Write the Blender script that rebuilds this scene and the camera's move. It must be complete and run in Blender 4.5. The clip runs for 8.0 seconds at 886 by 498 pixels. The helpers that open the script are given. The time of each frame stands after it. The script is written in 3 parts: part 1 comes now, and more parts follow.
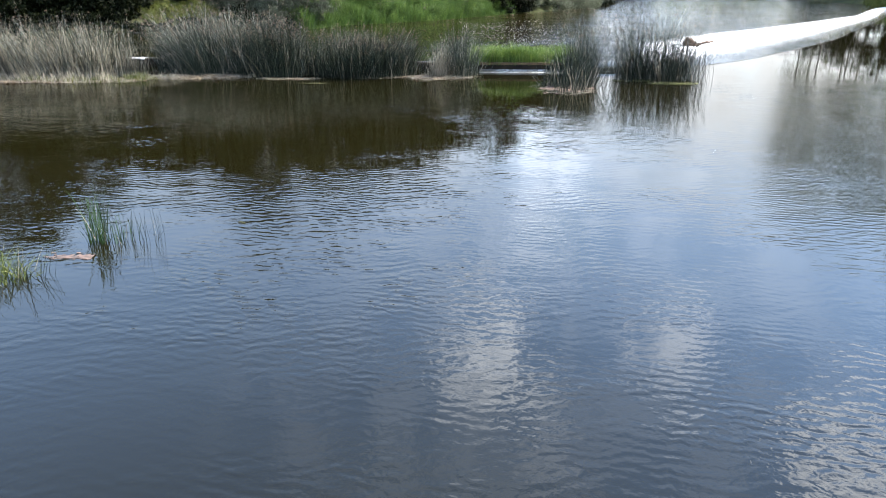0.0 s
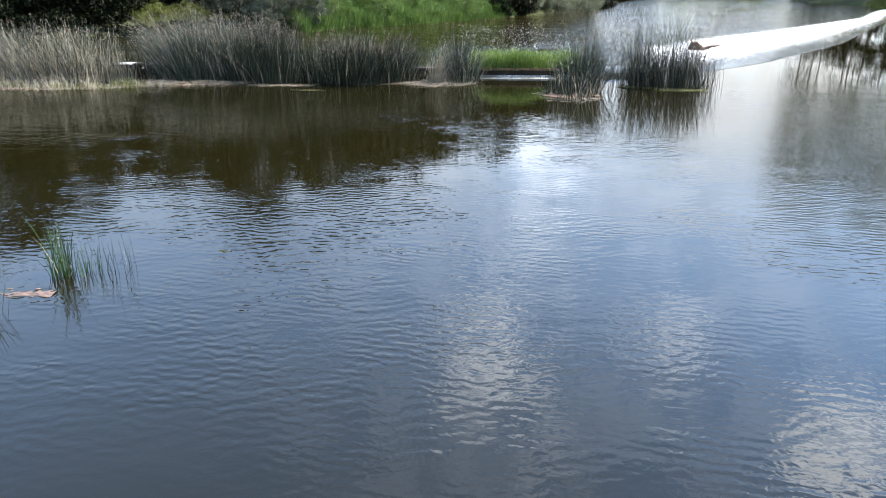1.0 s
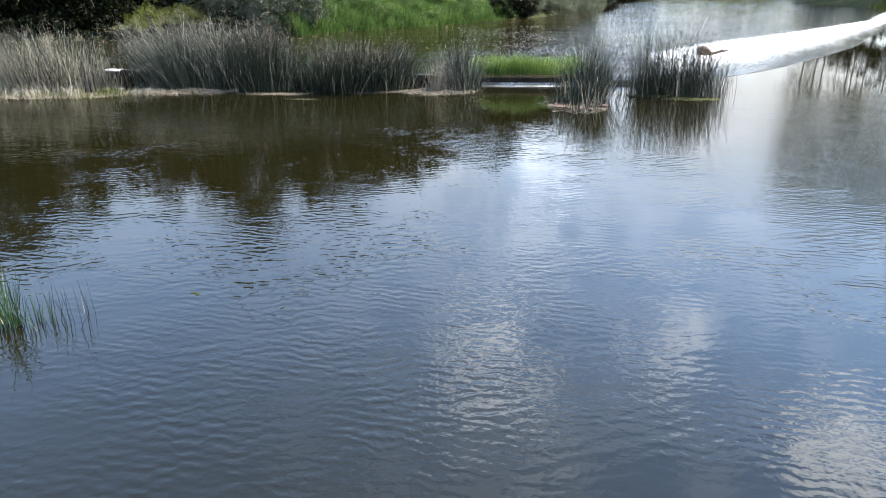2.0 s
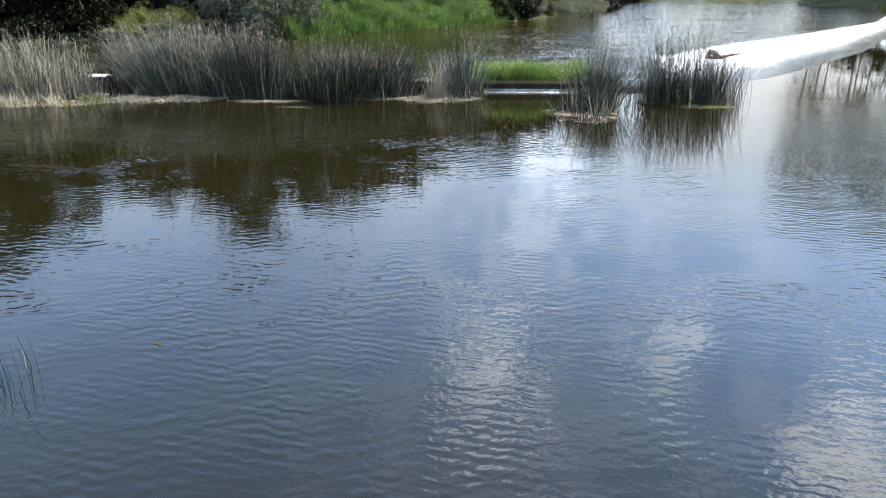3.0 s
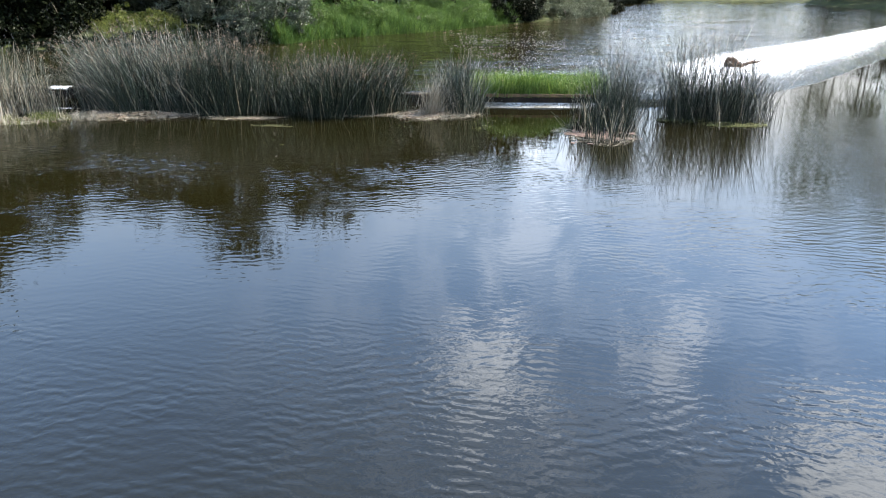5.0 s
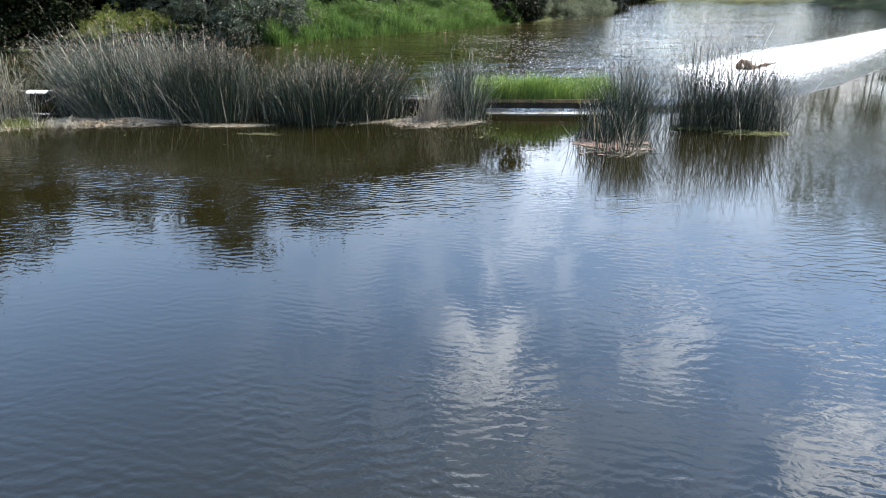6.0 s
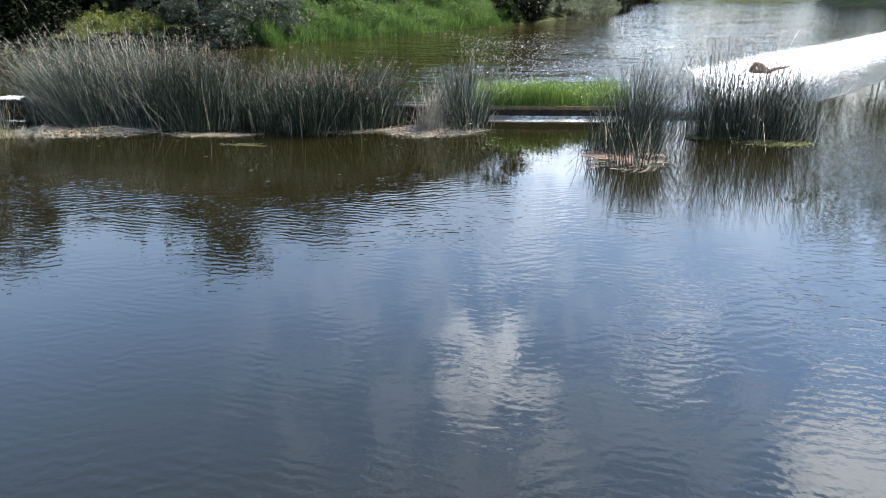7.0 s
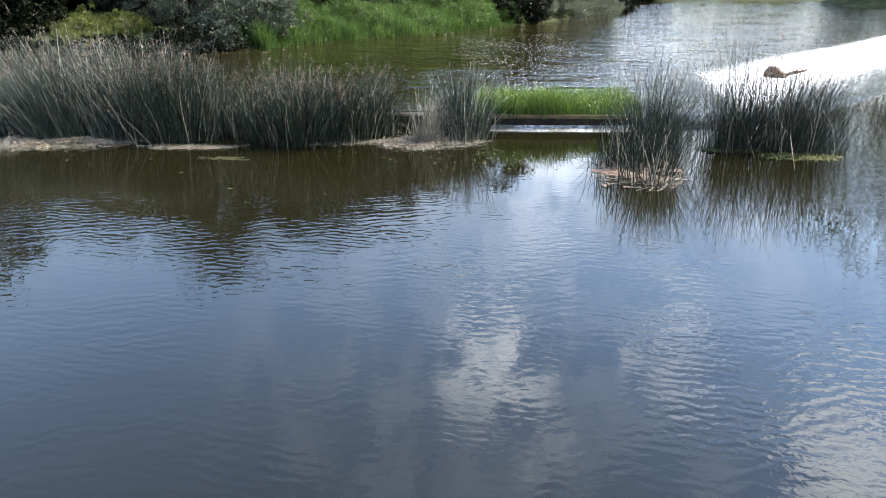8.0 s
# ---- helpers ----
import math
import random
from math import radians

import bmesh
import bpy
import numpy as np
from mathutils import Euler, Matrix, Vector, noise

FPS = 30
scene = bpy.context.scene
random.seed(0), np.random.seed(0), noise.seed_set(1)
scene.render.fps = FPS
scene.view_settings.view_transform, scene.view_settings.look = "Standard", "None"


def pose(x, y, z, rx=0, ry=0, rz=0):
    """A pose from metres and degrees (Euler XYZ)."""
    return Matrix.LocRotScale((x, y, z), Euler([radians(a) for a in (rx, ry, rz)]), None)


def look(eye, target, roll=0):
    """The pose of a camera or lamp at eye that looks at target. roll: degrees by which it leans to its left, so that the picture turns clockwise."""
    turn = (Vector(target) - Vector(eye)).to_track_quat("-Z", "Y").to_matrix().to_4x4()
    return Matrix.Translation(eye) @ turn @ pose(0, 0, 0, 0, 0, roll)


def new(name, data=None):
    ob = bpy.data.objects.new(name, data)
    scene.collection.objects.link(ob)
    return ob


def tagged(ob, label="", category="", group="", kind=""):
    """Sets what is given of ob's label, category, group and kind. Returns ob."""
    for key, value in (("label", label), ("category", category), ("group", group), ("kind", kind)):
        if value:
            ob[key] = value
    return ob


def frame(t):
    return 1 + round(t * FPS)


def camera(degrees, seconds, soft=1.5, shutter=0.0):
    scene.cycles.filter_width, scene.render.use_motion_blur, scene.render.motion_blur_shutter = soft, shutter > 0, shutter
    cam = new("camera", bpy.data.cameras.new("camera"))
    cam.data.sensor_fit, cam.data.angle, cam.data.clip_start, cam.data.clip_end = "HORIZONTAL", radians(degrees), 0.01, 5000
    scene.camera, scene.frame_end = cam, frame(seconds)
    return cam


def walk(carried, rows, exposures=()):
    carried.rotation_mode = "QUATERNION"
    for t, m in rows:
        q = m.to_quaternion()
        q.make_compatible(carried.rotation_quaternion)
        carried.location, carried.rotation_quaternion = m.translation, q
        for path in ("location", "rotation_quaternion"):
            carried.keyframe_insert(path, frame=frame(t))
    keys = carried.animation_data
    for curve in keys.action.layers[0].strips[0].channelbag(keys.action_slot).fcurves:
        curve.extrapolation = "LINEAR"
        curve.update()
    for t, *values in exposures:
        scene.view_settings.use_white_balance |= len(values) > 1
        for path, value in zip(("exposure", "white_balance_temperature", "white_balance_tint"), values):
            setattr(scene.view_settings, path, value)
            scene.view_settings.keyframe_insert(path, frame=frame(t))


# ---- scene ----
cam = camera(66.0, 8.0, soft=1.05)
TILT, ROLL = -21.92, 0.27
ROWS = [
    (0.0, -0.000, -0.000, 4.271, 0.11, -0.13),
    (0.5, -0.027, 0.600, 4.272, 0.03, -0.09),
    (1.0, -0.049, 1.243, 4.306, -0.02, -0.03),
    (1.5, -0.053, 1.945, 4.371, -0.03, -0.01),
    (3.0, -0.058, 4.097, 4.426, -0.04, 0.06),
    (3.5, -0.042, 4.823, 4.462, -0.08, 0.06),
    (4.0, -0.016, 5.551, 4.488, -0.09, 0.06),
    (4.5, 0.011, 6.287, 4.488, -0.10, 0.09),
    (6.0, 0.084, 8.542, 4.439, -0.03, 0.03),
    (6.5, 0.108, 9.319, 4.420, -0.01, 0.02),
    (7.0, 0.138, 10.107, 4.417, 0.06, -0.02),
    (7.5, 0.177, 10.903, 4.413, 0.08, -0.01),
    (8.0, 0.217, 11.710, 4.399, 0.11, -0.03),
]
walk(cam, [(t, pose(x, y, z, 90 + TILT + p, 0, w) @ pose(0, 0, 0, 0, 0, ROLL)) for t, x, y, z, w, p in ROWS],
     exposures=[(0.0, 3.12, 6830, 9), (8.0, 3.12, 6830, 9)])

# ---- world, sun ----
SUN_AZ, SUN_EL = 72.0, 48.0      # clockwise from +y, above the horizon


def way(az, el):
    a, e = radians(az), radians(el)
    return Vector((math.sin(a) * math.cos(e), math.cos(a) * math.cos(e), math.sin(e)))


class Nodes:
    """Short hand for building a node tree."""

    def __init__(self, tree):
        self.tree = tree
        tree.nodes.clear()

    def add(self, kind, sets=None, **links):
        n = self.tree.nodes.new(kind)
        for k, v in (sets or {}).items():
            setattr(n, k, v)
        for k, v in links.items():
            key = int(k[1:]) if k[0] == "i" and k[1:].isdigit() else k.replace("_", " ")
            self.put(n.inputs[key], v)
        return n

    def put(self, socket, v):
        if isinstance(v, bpy.types.NodeSocket):
            self.tree.links.new(v, socket)
        elif isinstance(v, bpy.types.Node):
            self.tree.links.new(v.outputs[0], socket)
        else:
            socket.default_value = v

    def math(self, op, a, b=0.0, c=0.0, clamp=False):
        return self.add("ShaderNodeMath", {"operation": op, "use_clamp": clamp}, i0=a, i1=b, i2=c).outputs[0]

    def ramp(self, fac, *stops):
        n = self.add("ShaderNodeValToRGB", None, Fac=fac)
        e = n.color_ramp.elements
        while len(e) < len(stops):
            e.new(0.5)
        for q, (pos, col) in zip(e, stops):
            q.position = pos
            q.color = (*col, 1) if len(col) == 3 else col
        return n.outputs[0]

    def mix(self, fac, a, b, blend="MIX"):
        n = self.add("ShaderNodeMix", {"data_type": "RGBA", "blend_type": blend})
        self.put(n.inputs[0], fac)
        self.put(n.inputs[6], a)
        self.put(n.inputs[7], b)
        return n.outputs[2]

    def span(self, v, a, b, c=0.0, d=1.0, smooth=True):
        n = self.add("ShaderNodeMapRange", {"interpolation_type": "SMOOTHSTEP" if smooth else "LINEAR"}, Value=v)
        for i, q in enumerate((a, b, c, d)):
            n.inputs[i + 1].default_value = q
        return n.outputs[0]

    def noise(self, vec, scale, detail=3.0, rough=0.55, warp=0.0):
        return self.add("ShaderNodeTexNoise", None, Vector=vec, Scale=scale, Detail=detail, Roughness=rough, Distortion=warp).outputs["Fac"]

    def moved(self, vec, scale=(1, 1, 1), turn=(0, 0, 0)):
        return self.add("ShaderNodeMapping", None, Vector=vec, Scale=scale, Rotation=turn).outputs[0]


world = bpy.data.worlds.new("sky")
scene.world = world
world.use_nodes = True
N = Nodes(world.node_tree)
sky = N.add("ShaderNodeTexSky", {"sky_type": "NISHITA", "sun_disc": False, "sun_elevation": radians(SUN_EL),
                                 "sun_rotation": radians(SUN_AZ), "air_density": 1.0, "dust_density": 0.0, "ozone_density": 3.0})
sky_dir = N.add("ShaderNodeTexCoord").outputs["Generated"]
puff = N.noise(sky_dir, 13.0, 6.0, 0.6, 0.4)
cloud = None
# heaps of cumulus: azimuth, elevation, radius in degrees, weight
# faint ones at elevation 34 and 42 are added to brighten the near water
for az, el, rad, wt in [(5, 31.5, 4.4, 0.75), (4, 26, 3.5, 0.25), (20.5, 28.5, 4.0, 0.45), (9, 37, 3.5, 0.3), (37.5, 33, 4.8, 0.85), (8.7, 15.0, 3.2, 0.28), (8, 20, 6, 0.22), (12, 34, 22, 0.11), (8, 42, 10, 0.12),
                        # the last four are out of view and set the fill light
                        (-100, 30, 20, 0.35), (100, 35, 22, 0.5), (170, 40, 25, 0.2), (-130, 25, 25, 0.2)]:
    d = N.add("ShaderNodeVectorMath", {"operation": "DOT_PRODUCT"}, i0=sky_dir, i1=way(az, el)).outputs["Value"]
    heap = N.span(d, math.cos(radians(rad * 1.5)), math.cos(radians(rad * 0.3)), 0.0, wt)
    cloud = heap if cloud is None else N.math("MAXIMUM", cloud, heap)
cloud = N.math("MULTIPLY", cloud, N.span(puff, 0.40, 0.60), clamp=True)
height_of = N.add("ShaderNodeSeparateXYZ", None, Vector=sky_dir).outputs["Z"]
bank = N.math("MULTIPLY", N.span(height_of, 0.48, 0.14), N.span(N.noise(sky_dir, 4.0, 4.0, 0.6), 0.30, 0.60, 0.65, 1.0))
veiled = N.mix(bank, sky.outputs[0], (1.65, 1.73, 1.84, 1))
shade = N.mix(cloud, veiled, (8.7, 9.4, 10.8, 1))
back = N.add("ShaderNodeBackground", None, Color=shade, Strength=0.12)
N.add("ShaderNodeOutputWorld", None, Surface=back)

sun = new("sun", bpy.data.lights.new("sun", "SUN"))
sun.data.energy, sun.data.angle, sun.data.color = 3.0, radians(0.6), (1.0, 0.95, 0.86)
sun.matrix_world = look(way(SUN_AZ, SUN_EL) * 100, (0, 0, 0))


# ---- materials ----
def material(name, build):
    m = bpy.data.materials.new(name)
    m.use_nodes = True
    n = Nodes(m.node_tree)
    out = n.add("ShaderNodeOutputMaterial")
    n.put(out.inputs["Surface"], build(n))
    return m


def principled(n, col, rough=0.6, bump=None, **more):
    p = n.add("ShaderNodeBsdfPrincipled", None, Base_Color=col, Roughness=rough, **more)
    if bump is not None:
        n.put(p.inputs["Normal"], bump)
    return p.outputs[0]


def place(n):
    return n.add("ShaderNodeNewGeometry").outputs["Position"]


def island(n):
    return n.add("ShaderNodeNewGeometry").outputs["Random Per Island"]


def bumped(n, h, strength, dist):
    return n.add("ShaderNodeBump", None, Strength=strength, Distance=dist, Height=h).outputs[0]


def leafy(*stops, glow=0.4, rough=0.45, patch=0.25, sheen=0.18, mottle=0.0):
    """Leaves or stems: colour by island and by a broad patchiness, part of the light passing through."""
    def build(n):
        f = n.math("ADD", n.math("MULTIPLY", island(n), 1 - patch), n.math("MULTIPLY", n.noise(place(n), 0.5, 3.0), patch))
        # Fine specks; on the green reeds they paint sun glints along the stems.
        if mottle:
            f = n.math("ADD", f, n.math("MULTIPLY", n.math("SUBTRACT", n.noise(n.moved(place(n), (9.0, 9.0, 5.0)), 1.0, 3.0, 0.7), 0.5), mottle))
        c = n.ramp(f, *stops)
        body = principled(n, c, rough, Specular_IOR_Level=sheen)
        thin = n.add("ShaderNodeBsdfTranslucent", None, Color=c).outputs[0]
        return n.add("ShaderNodeMixShader", None, i0=glow, i1=body, i2=thin).outputs[0]
    return build


def pond(deep, ripple, calm, rough, swell=1.3, lee=1.0, chop=0.0):
    """Murky water. Crossing trains of small wind ripples, stronger in gusts and weaker in the lee of the reeds."""
    def train(n, p, turn, size, wander):
        return n.add("ShaderNodeTexWave", {"wave_type": "BANDS", "bands_direction": "Y", "wave_profile": "SIN"}, Vector=n.moved(p, (1, 1, 1), (0, 0, radians(turn))),
                     Scale=0.314 / size, Distortion=wander, Detail=2.0, Detail_Scale=1.6, Detail_Roughness=0.55).outputs["Fac"]

    def build(n):
        p = place(n)
        fine = n.noise(n.moved(p, (9.0, 11.0, 1.0), (0, 0, 0.18)), 1.0, 1.5, 0.5, 0.6)
        broad = n.noise(n.moved(p, (1.5, 3.4, 1.0), (0, 0, -0.15)), 1.0, 2.0, 0.5, 0.4)
        one = n.math("MULTIPLY", train(n, p, 14, 0.15, 5.0), n.span(n.noise(p, 0.8, 2.0), 0.35, 0.65))
        two = n.math("MULTIPLY", train(n, p, -16, 0.21, 6.0), n.span(n.noise(p, 0.6, 2.0), 0.65, 0.38))
        gust = n.span(n.noise(n.moved(p, (0.16, 0.30, 1.0), (0, 0, 0.35)), 1.0, 3.0, 0.6), 0.38, 0.60, calm, 1.0)
        gust = n.math("MULTIPLY", gust, n.span(n.add("ShaderNodeSeparateXYZ", None, Vector=n.moved(p, (1, 1, 1), (0, 0, radians(20)))).outputs["Y"], 20.0, 25.0, 1.0, lee))
        lull = n.add("ShaderNodeVectorMath", {"operation": "LENGTH"}, i0=n.add("ShaderNodeMapping", None, Vector=p, Location=(0.5, -3.7, 0), Scale=(0.15, 0.2, 0))).outputs["Value"]
        gust = n.math("MULTIPLY", gust, n.span(lull, 0.45, 1.1, 0.4, 1.0))
        gust = n.math("MAXIMUM", gust, n.math("MULTIPLY", n.span(n.add("ShaderNodeSeparateXYZ", None, Vector=p).outputs["X"], 7.0, 12.0, 0.0, 0.7), n.span(n.add("ShaderNodeSeparateXYZ", None, Vector=p).outputs["Y"], 27.0, 32.0, 1.0, 0.1)))
        h = n.math("ADD", n.math("ADD", n.math("MULTIPLY", fine, 0.55), n.math("MULTIPLY", broad, swell)), n.math("MULTIPLY", n.math("ADD", one, two), 0.45))
        if chop:
            h = n.math("ADD", h, n.math("MULTIPLY", n.noise(n.moved(p, (0.55, 1.3, 1.0), (0, 0, 0.3)), 1.0, 3.0, 0.6, 0.8), n.span(n.add("ShaderNodeSeparateXYZ", None, Vector=p).outputs["X"], -11.0, 1.0, 0.12 * chop, chop)))
        nor = bumped(n, n.math("MULTIPLY", h, gust), 1.0, ripple)
        murk = n.mix(n.noise(p, 0.35, 4.0), (*deep, 1), (deep[0] * 1.7, deep[1] * 1.7, deep[2] * 1.5, 1))
        return principled(n, murk, rough, nor, IOR=1.33)
    return build


def white_water(n):
    """Froth over glassy water; the mesh says how much froth lies where."""
    p = place(n)
    streak = n.noise(n.moved(p, (2.0, 1.0, 1.0), (0, 0, -0.75)), 1.6, 6.0, 0.7, 0.5)
    f = n.math("ADD", n.add("ShaderNodeAttribute", {"attribute_name": "froth"}).outputs["Fac"], n.math("MULTIPLY", n.math("SUBTRACT", streak, 0.5), 0.3))
    grain = n.noise(n.moved(p, (15.0, 6.0, 12.0), (0, 0, -0.75)), 1.0, 5.0, 0.75, 0.3)
    f = n.span(n.math("ADD", f, n.math("MULTIPLY", n.math("SUBTRACT", grain, 0.5), 1.6)), 0.18, 0.95)
    froth = principled(n, n.mix(streak, (0.40, 0.41, 0.41, 1), (0.74, 0.74, 0.74, 1)), 0.4, bumped(n, n.noise(p, 6.0, 5.0, 0.7), 0.6, 0.05), IOR=1.333)
    clear = principled(n, (0.020, 0.018, 0.008, 1), 0.03, bumped(n, n.noise(n.moved(p, (3.0, 6.0, 1.0)), 1.0, 4.0, 0.6), 1.0, 0.04), IOR=1.333)
    return n.add("ShaderNodeMixShader", None, i0=f, i1=clear, i2=froth).outputs[0]


def trickle(n):
    p = place(n)
    f = n.span(n.noise(n.moved(p, (9.0, 14.0, 14.0)), 1.0, 5.0, 0.75), 0.40, 0.62)
    f = n.math("MULTIPLY", f, n.span(n.noise(p, 1.1, 2.0), 0.36, 0.58, 0.15, 0.9))
    c = n.mix(f, (0.06, 0.054, 0.04, 1), (0.40, 0.40, 0.385, 1))
    return principled(n, c, 0.3, bumped(n, n.noise(p, 14.0, 4.0, 0.7), 0.8, 0.04), IOR=1.333)


def muddy(n):
    p = place(n)
    c = n.ramp(n.noise(n.moved(p, (3.0, 9.0, 8.0)), 1.0, 5.0, 0.7), (0.3, (0.03, 0.028, 0.015)), (0.55, (0.055, 0.060, 0.018)), (0.75, (0.10, 0.095, 0.032)))
    return principled(n, c, 0.9, bumped(n, n.noise(p, 25.0, 4.0, 0.7), 0.8, 0.02), Specular_IOR_Level=0.15)


def mossy_stone(n):
    p = place(n)
    c = n.ramp(n.noise(p, 3.0, 6.0, 0.65), (0.3, (0.004, 0.003, 0.002)), (0.55, (0.013, 0.009, 0.005)), (0.75, (0.036, 0.028, 0.012)))
    return principled(n, c, 0.8, bumped(n, n.noise(p, 9.0, 5.0, 0.7), 0.9, 0.05), Specular_IOR_Level=0.2)


def litter(n):
    p = place(n)
    c = n.ramp(n.noise(n.moved(p, (3.0, 14.0, 8.0)), 1.0, 5.0, 0.7), (0.28, (0.022, 0.014, 0.008)), (0.5, (0.085, 0.058, 0.033)), (0.75, (0.28, 0.20, 0.125)))
    return principled(n, c, 0.8, bumped(n, n.noise(p, 25.0, 4.0, 0.7), 0.8, 0.02))


def pink_litter(n):
    p = place(n)
    c = n.ramp(n.noise(n.moved(p, (4.0, 9.0, 8.0)), 1.0, 6.0, 0.75), (0.30, (0.016, 0.012, 0.008)), (0.5, (0.070, 0.046, 0.036)), (0.72, (0.21, 0.145, 0.115)))
    return principled(n, c, 0.9, bumped(n, n.noise(p, 25.0, 4.0, 0.7), 0.9, 0.02), Specular_IOR_Level=0.2)


def soil(n):
    p = place(n)
    c = n.ramp(n.noise(p, 0.8, 8.0, 0.65), (0.3, (0.014, 0.014, 0.007)), (0.55, (0.028, 0.034, 0.012)), (0.75, (0.06, 0.065, 0.022)))
    return principled(n, c, 0.95, bumped(n, n.noise(p, 5.0, 6.0, 0.7), 0.7, 0.1), Specular_IOR_Level=0.1)


def bark(n):
    p = place(n)
    c = n.ramp(n.noise(n.moved(p, (5, 5, 1.2)), 1.0, 5.0, 0.6), (0.3, (0.05, 0.042, 0.032)), (0.7, (0.17, 0.15, 0.12)))
    return principled(n, c, 0.9, bumped(n, n.noise(n.moved(p, (9, 9, 2)), 1.0, 4.0), 0.8, 0.04))


def drift_wood(n):
    p = place(n)
    c = n.ramp(n.noise(n.moved(p, (1.5, 9, 9)), 1.0, 5.0, 0.6), (0.3, (0.035, 0.018, 0.010)), (0.7, (0.15, 0.080, 0.045)))
    return principled(n, c, 0.8, bumped(n, n.noise(n.moved(p, (3, 20, 20)), 1.0, 4.0), 0.8, 0.02))


def sand(n):
    p = place(n)
    c = n.ramp(n.noise(p, 9.0, 5.0, 0.65), (0.3, (0.018, 0.013, 0.010)), (0.7, (0.10, 0.062, 0.048)))
    return principled(n, c, 0.75, bumped(n, n.noise(p, 30.0, 4.0), 0.6, 0.01))


WATER = material("pond_water", pond((0.0030, 0.0027, 0.0009), 0.0060, 0.22, 0.006, 1.35, 0.16))
UPPER = material("river_water", pond((0.0065, 0.0058, 0.0020), 0.011, 0.5, 0.05, 3.0, 1.0, 11.0))
FOAM = material("white_water", white_water)
STONE = material("mossy_stone", mossy_stone)
RUST = material("rusty_edge", lambda n: principled(n, n.ramp(n.noise(n.moved(place(n), (2.0, 8.0, 8.0)), 1.0, 5.0, 0.7), (0.3, (0.03, 0.016, 0.008)), (0.7, (0.15, 0.085, 0.04))), 0.8))
LITTER = material("dead_reed_litter", litter)
PINK = material("wet_pinkish_litter", pink_litter)
SOIL = material("bank_soil", soil)
BARK = material("bark", bark)
WOOD = material("driftwood", drift_wood)
FROTH = material("froth_and_glitter", lambda n: principled(n, n.ramp(n.noise(place(n), 8.0, 4.0), (0.3, (0.273, 0.26, 0.234)), (0.7, (0.468, 0.455, 0.423))), 0.5))
TRICKLE = material("trickling_water", trickle)
ALGAE = material("algae", lambda n: principled(n, n.ramp(n.noise(place(n), 30.0, 4.0), (0.3, (0.008, 0.008, 0.003)), (0.7, (0.026, 0.026, 0.008))), 0.95, Specular_IOR_Level=0.1))
MUD = material("muddy_litter", muddy)
SAND = material("wet_sand", sand)
# Reed greens: near-black for shade in the stand, pale end for sun glints.
SHADED_REED = material("reed_shaded_green", leafy((0.0, (0.003, 0.006, 0.004)), (0.58, (0.007, 0.012, 0.008)), (0.80, (0.022, 0.032, 0.023)), (0.92, (0.115, 0.130, 0.104)), (1.0, (0.34, 0.34, 0.29)), glow=0.06, rough=0.34, patch=0.12, sheen=0.22, mottle=0.9))
# Lighter copy of the reed green, painted for beds in the sun.
SUNLIT_REED = material("reed_sunlit_green", leafy((0.0, (0.004, 0.008, 0.005)), (0.52, (0.008, 0.014, 0.010)), (0.73, (0.036, 0.050, 0.037)), (0.87, (0.18, 0.195, 0.165)), (1.0, (0.46, 0.45, 0.40)), glow=0.08, rough=0.34, patch=0.12, sheen=0.25, mottle=0.9))
STRAW = material("reed_straw", leafy((0.0, (0.0576, 0.0468, 0.0302)), (0.5, (0.194, 0.173, 0.13)), (1.0, (0.446, 0.41, 0.338)), glow=0.15, rough=0.5, mottle=0.6))
HEADS = material("seed_heads", leafy((0.0, (0.0583, 0.0383, 0.0284)), (0.6, (0.166, 0.121, 0.0915)), (1.0, (0.366, 0.29, 0.233)), glow=0.4, rough=0.8))
GRASS = material("fresh_grass", leafy((0.0, (0.0158, 0.0376, 0.00694)), (0.5, (0.0614, 0.114, 0.0198)), (1.0, (0.247, 0.287, 0.0892)), glow=0.36, patch=0.4))
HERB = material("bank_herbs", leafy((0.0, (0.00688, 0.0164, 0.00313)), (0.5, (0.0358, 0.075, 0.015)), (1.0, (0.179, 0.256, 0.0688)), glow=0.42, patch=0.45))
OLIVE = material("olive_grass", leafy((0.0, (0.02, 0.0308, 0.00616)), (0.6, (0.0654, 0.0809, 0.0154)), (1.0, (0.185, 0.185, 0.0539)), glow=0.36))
POPLAR = material("poplar_leaves", leafy((0.0, (0.0405, 0.0522, 0.0306)), (0.6, (0.081, 0.099, 0.0585)), (1.0, (0.144, 0.162, 0.099)), glow=0.3))
RUSH = material("fresh_rush", leafy((0.0, (0.0078, 0.0187, 0.00702)), (0.6, (0.0234, 0.0468, 0.0156)), (1.0, (0.0663, 0.0975, 0.0351)), glow=0.25))
SILVER = material("silver_willow_leaves", leafy((0.0, (0.03, 0.039, 0.021)), (0.6, (0.084, 0.099, 0.06)), (1.0, (0.192, 0.198, 0.144)), glow=0.3))
WILLOW = material("willow_leaves", leafy((0.0, (0.00577, 0.00967, 0.00459)), (0.55, (0.0241, 0.0335, 0.0178)), (1.0, (0.096, 0.115, 0.0772)), glow=0.25, sheen=0.4, patch=0.4))
# Near-black leaves: the shade under and among the trees is in the colour.
SHADED_LEAF = material("shaded_tree_leaves", leafy((0.0, (0.00168, 0.00269, 0.00101)), (0.6, (0.0037, 0.00571, 0.00202)), (1.0, (0.00944, 0.0128, 0.00437)), glow=0.12, sheen=0.05))

# ---- building helpers ----
rng = np.random.default_rng(7)


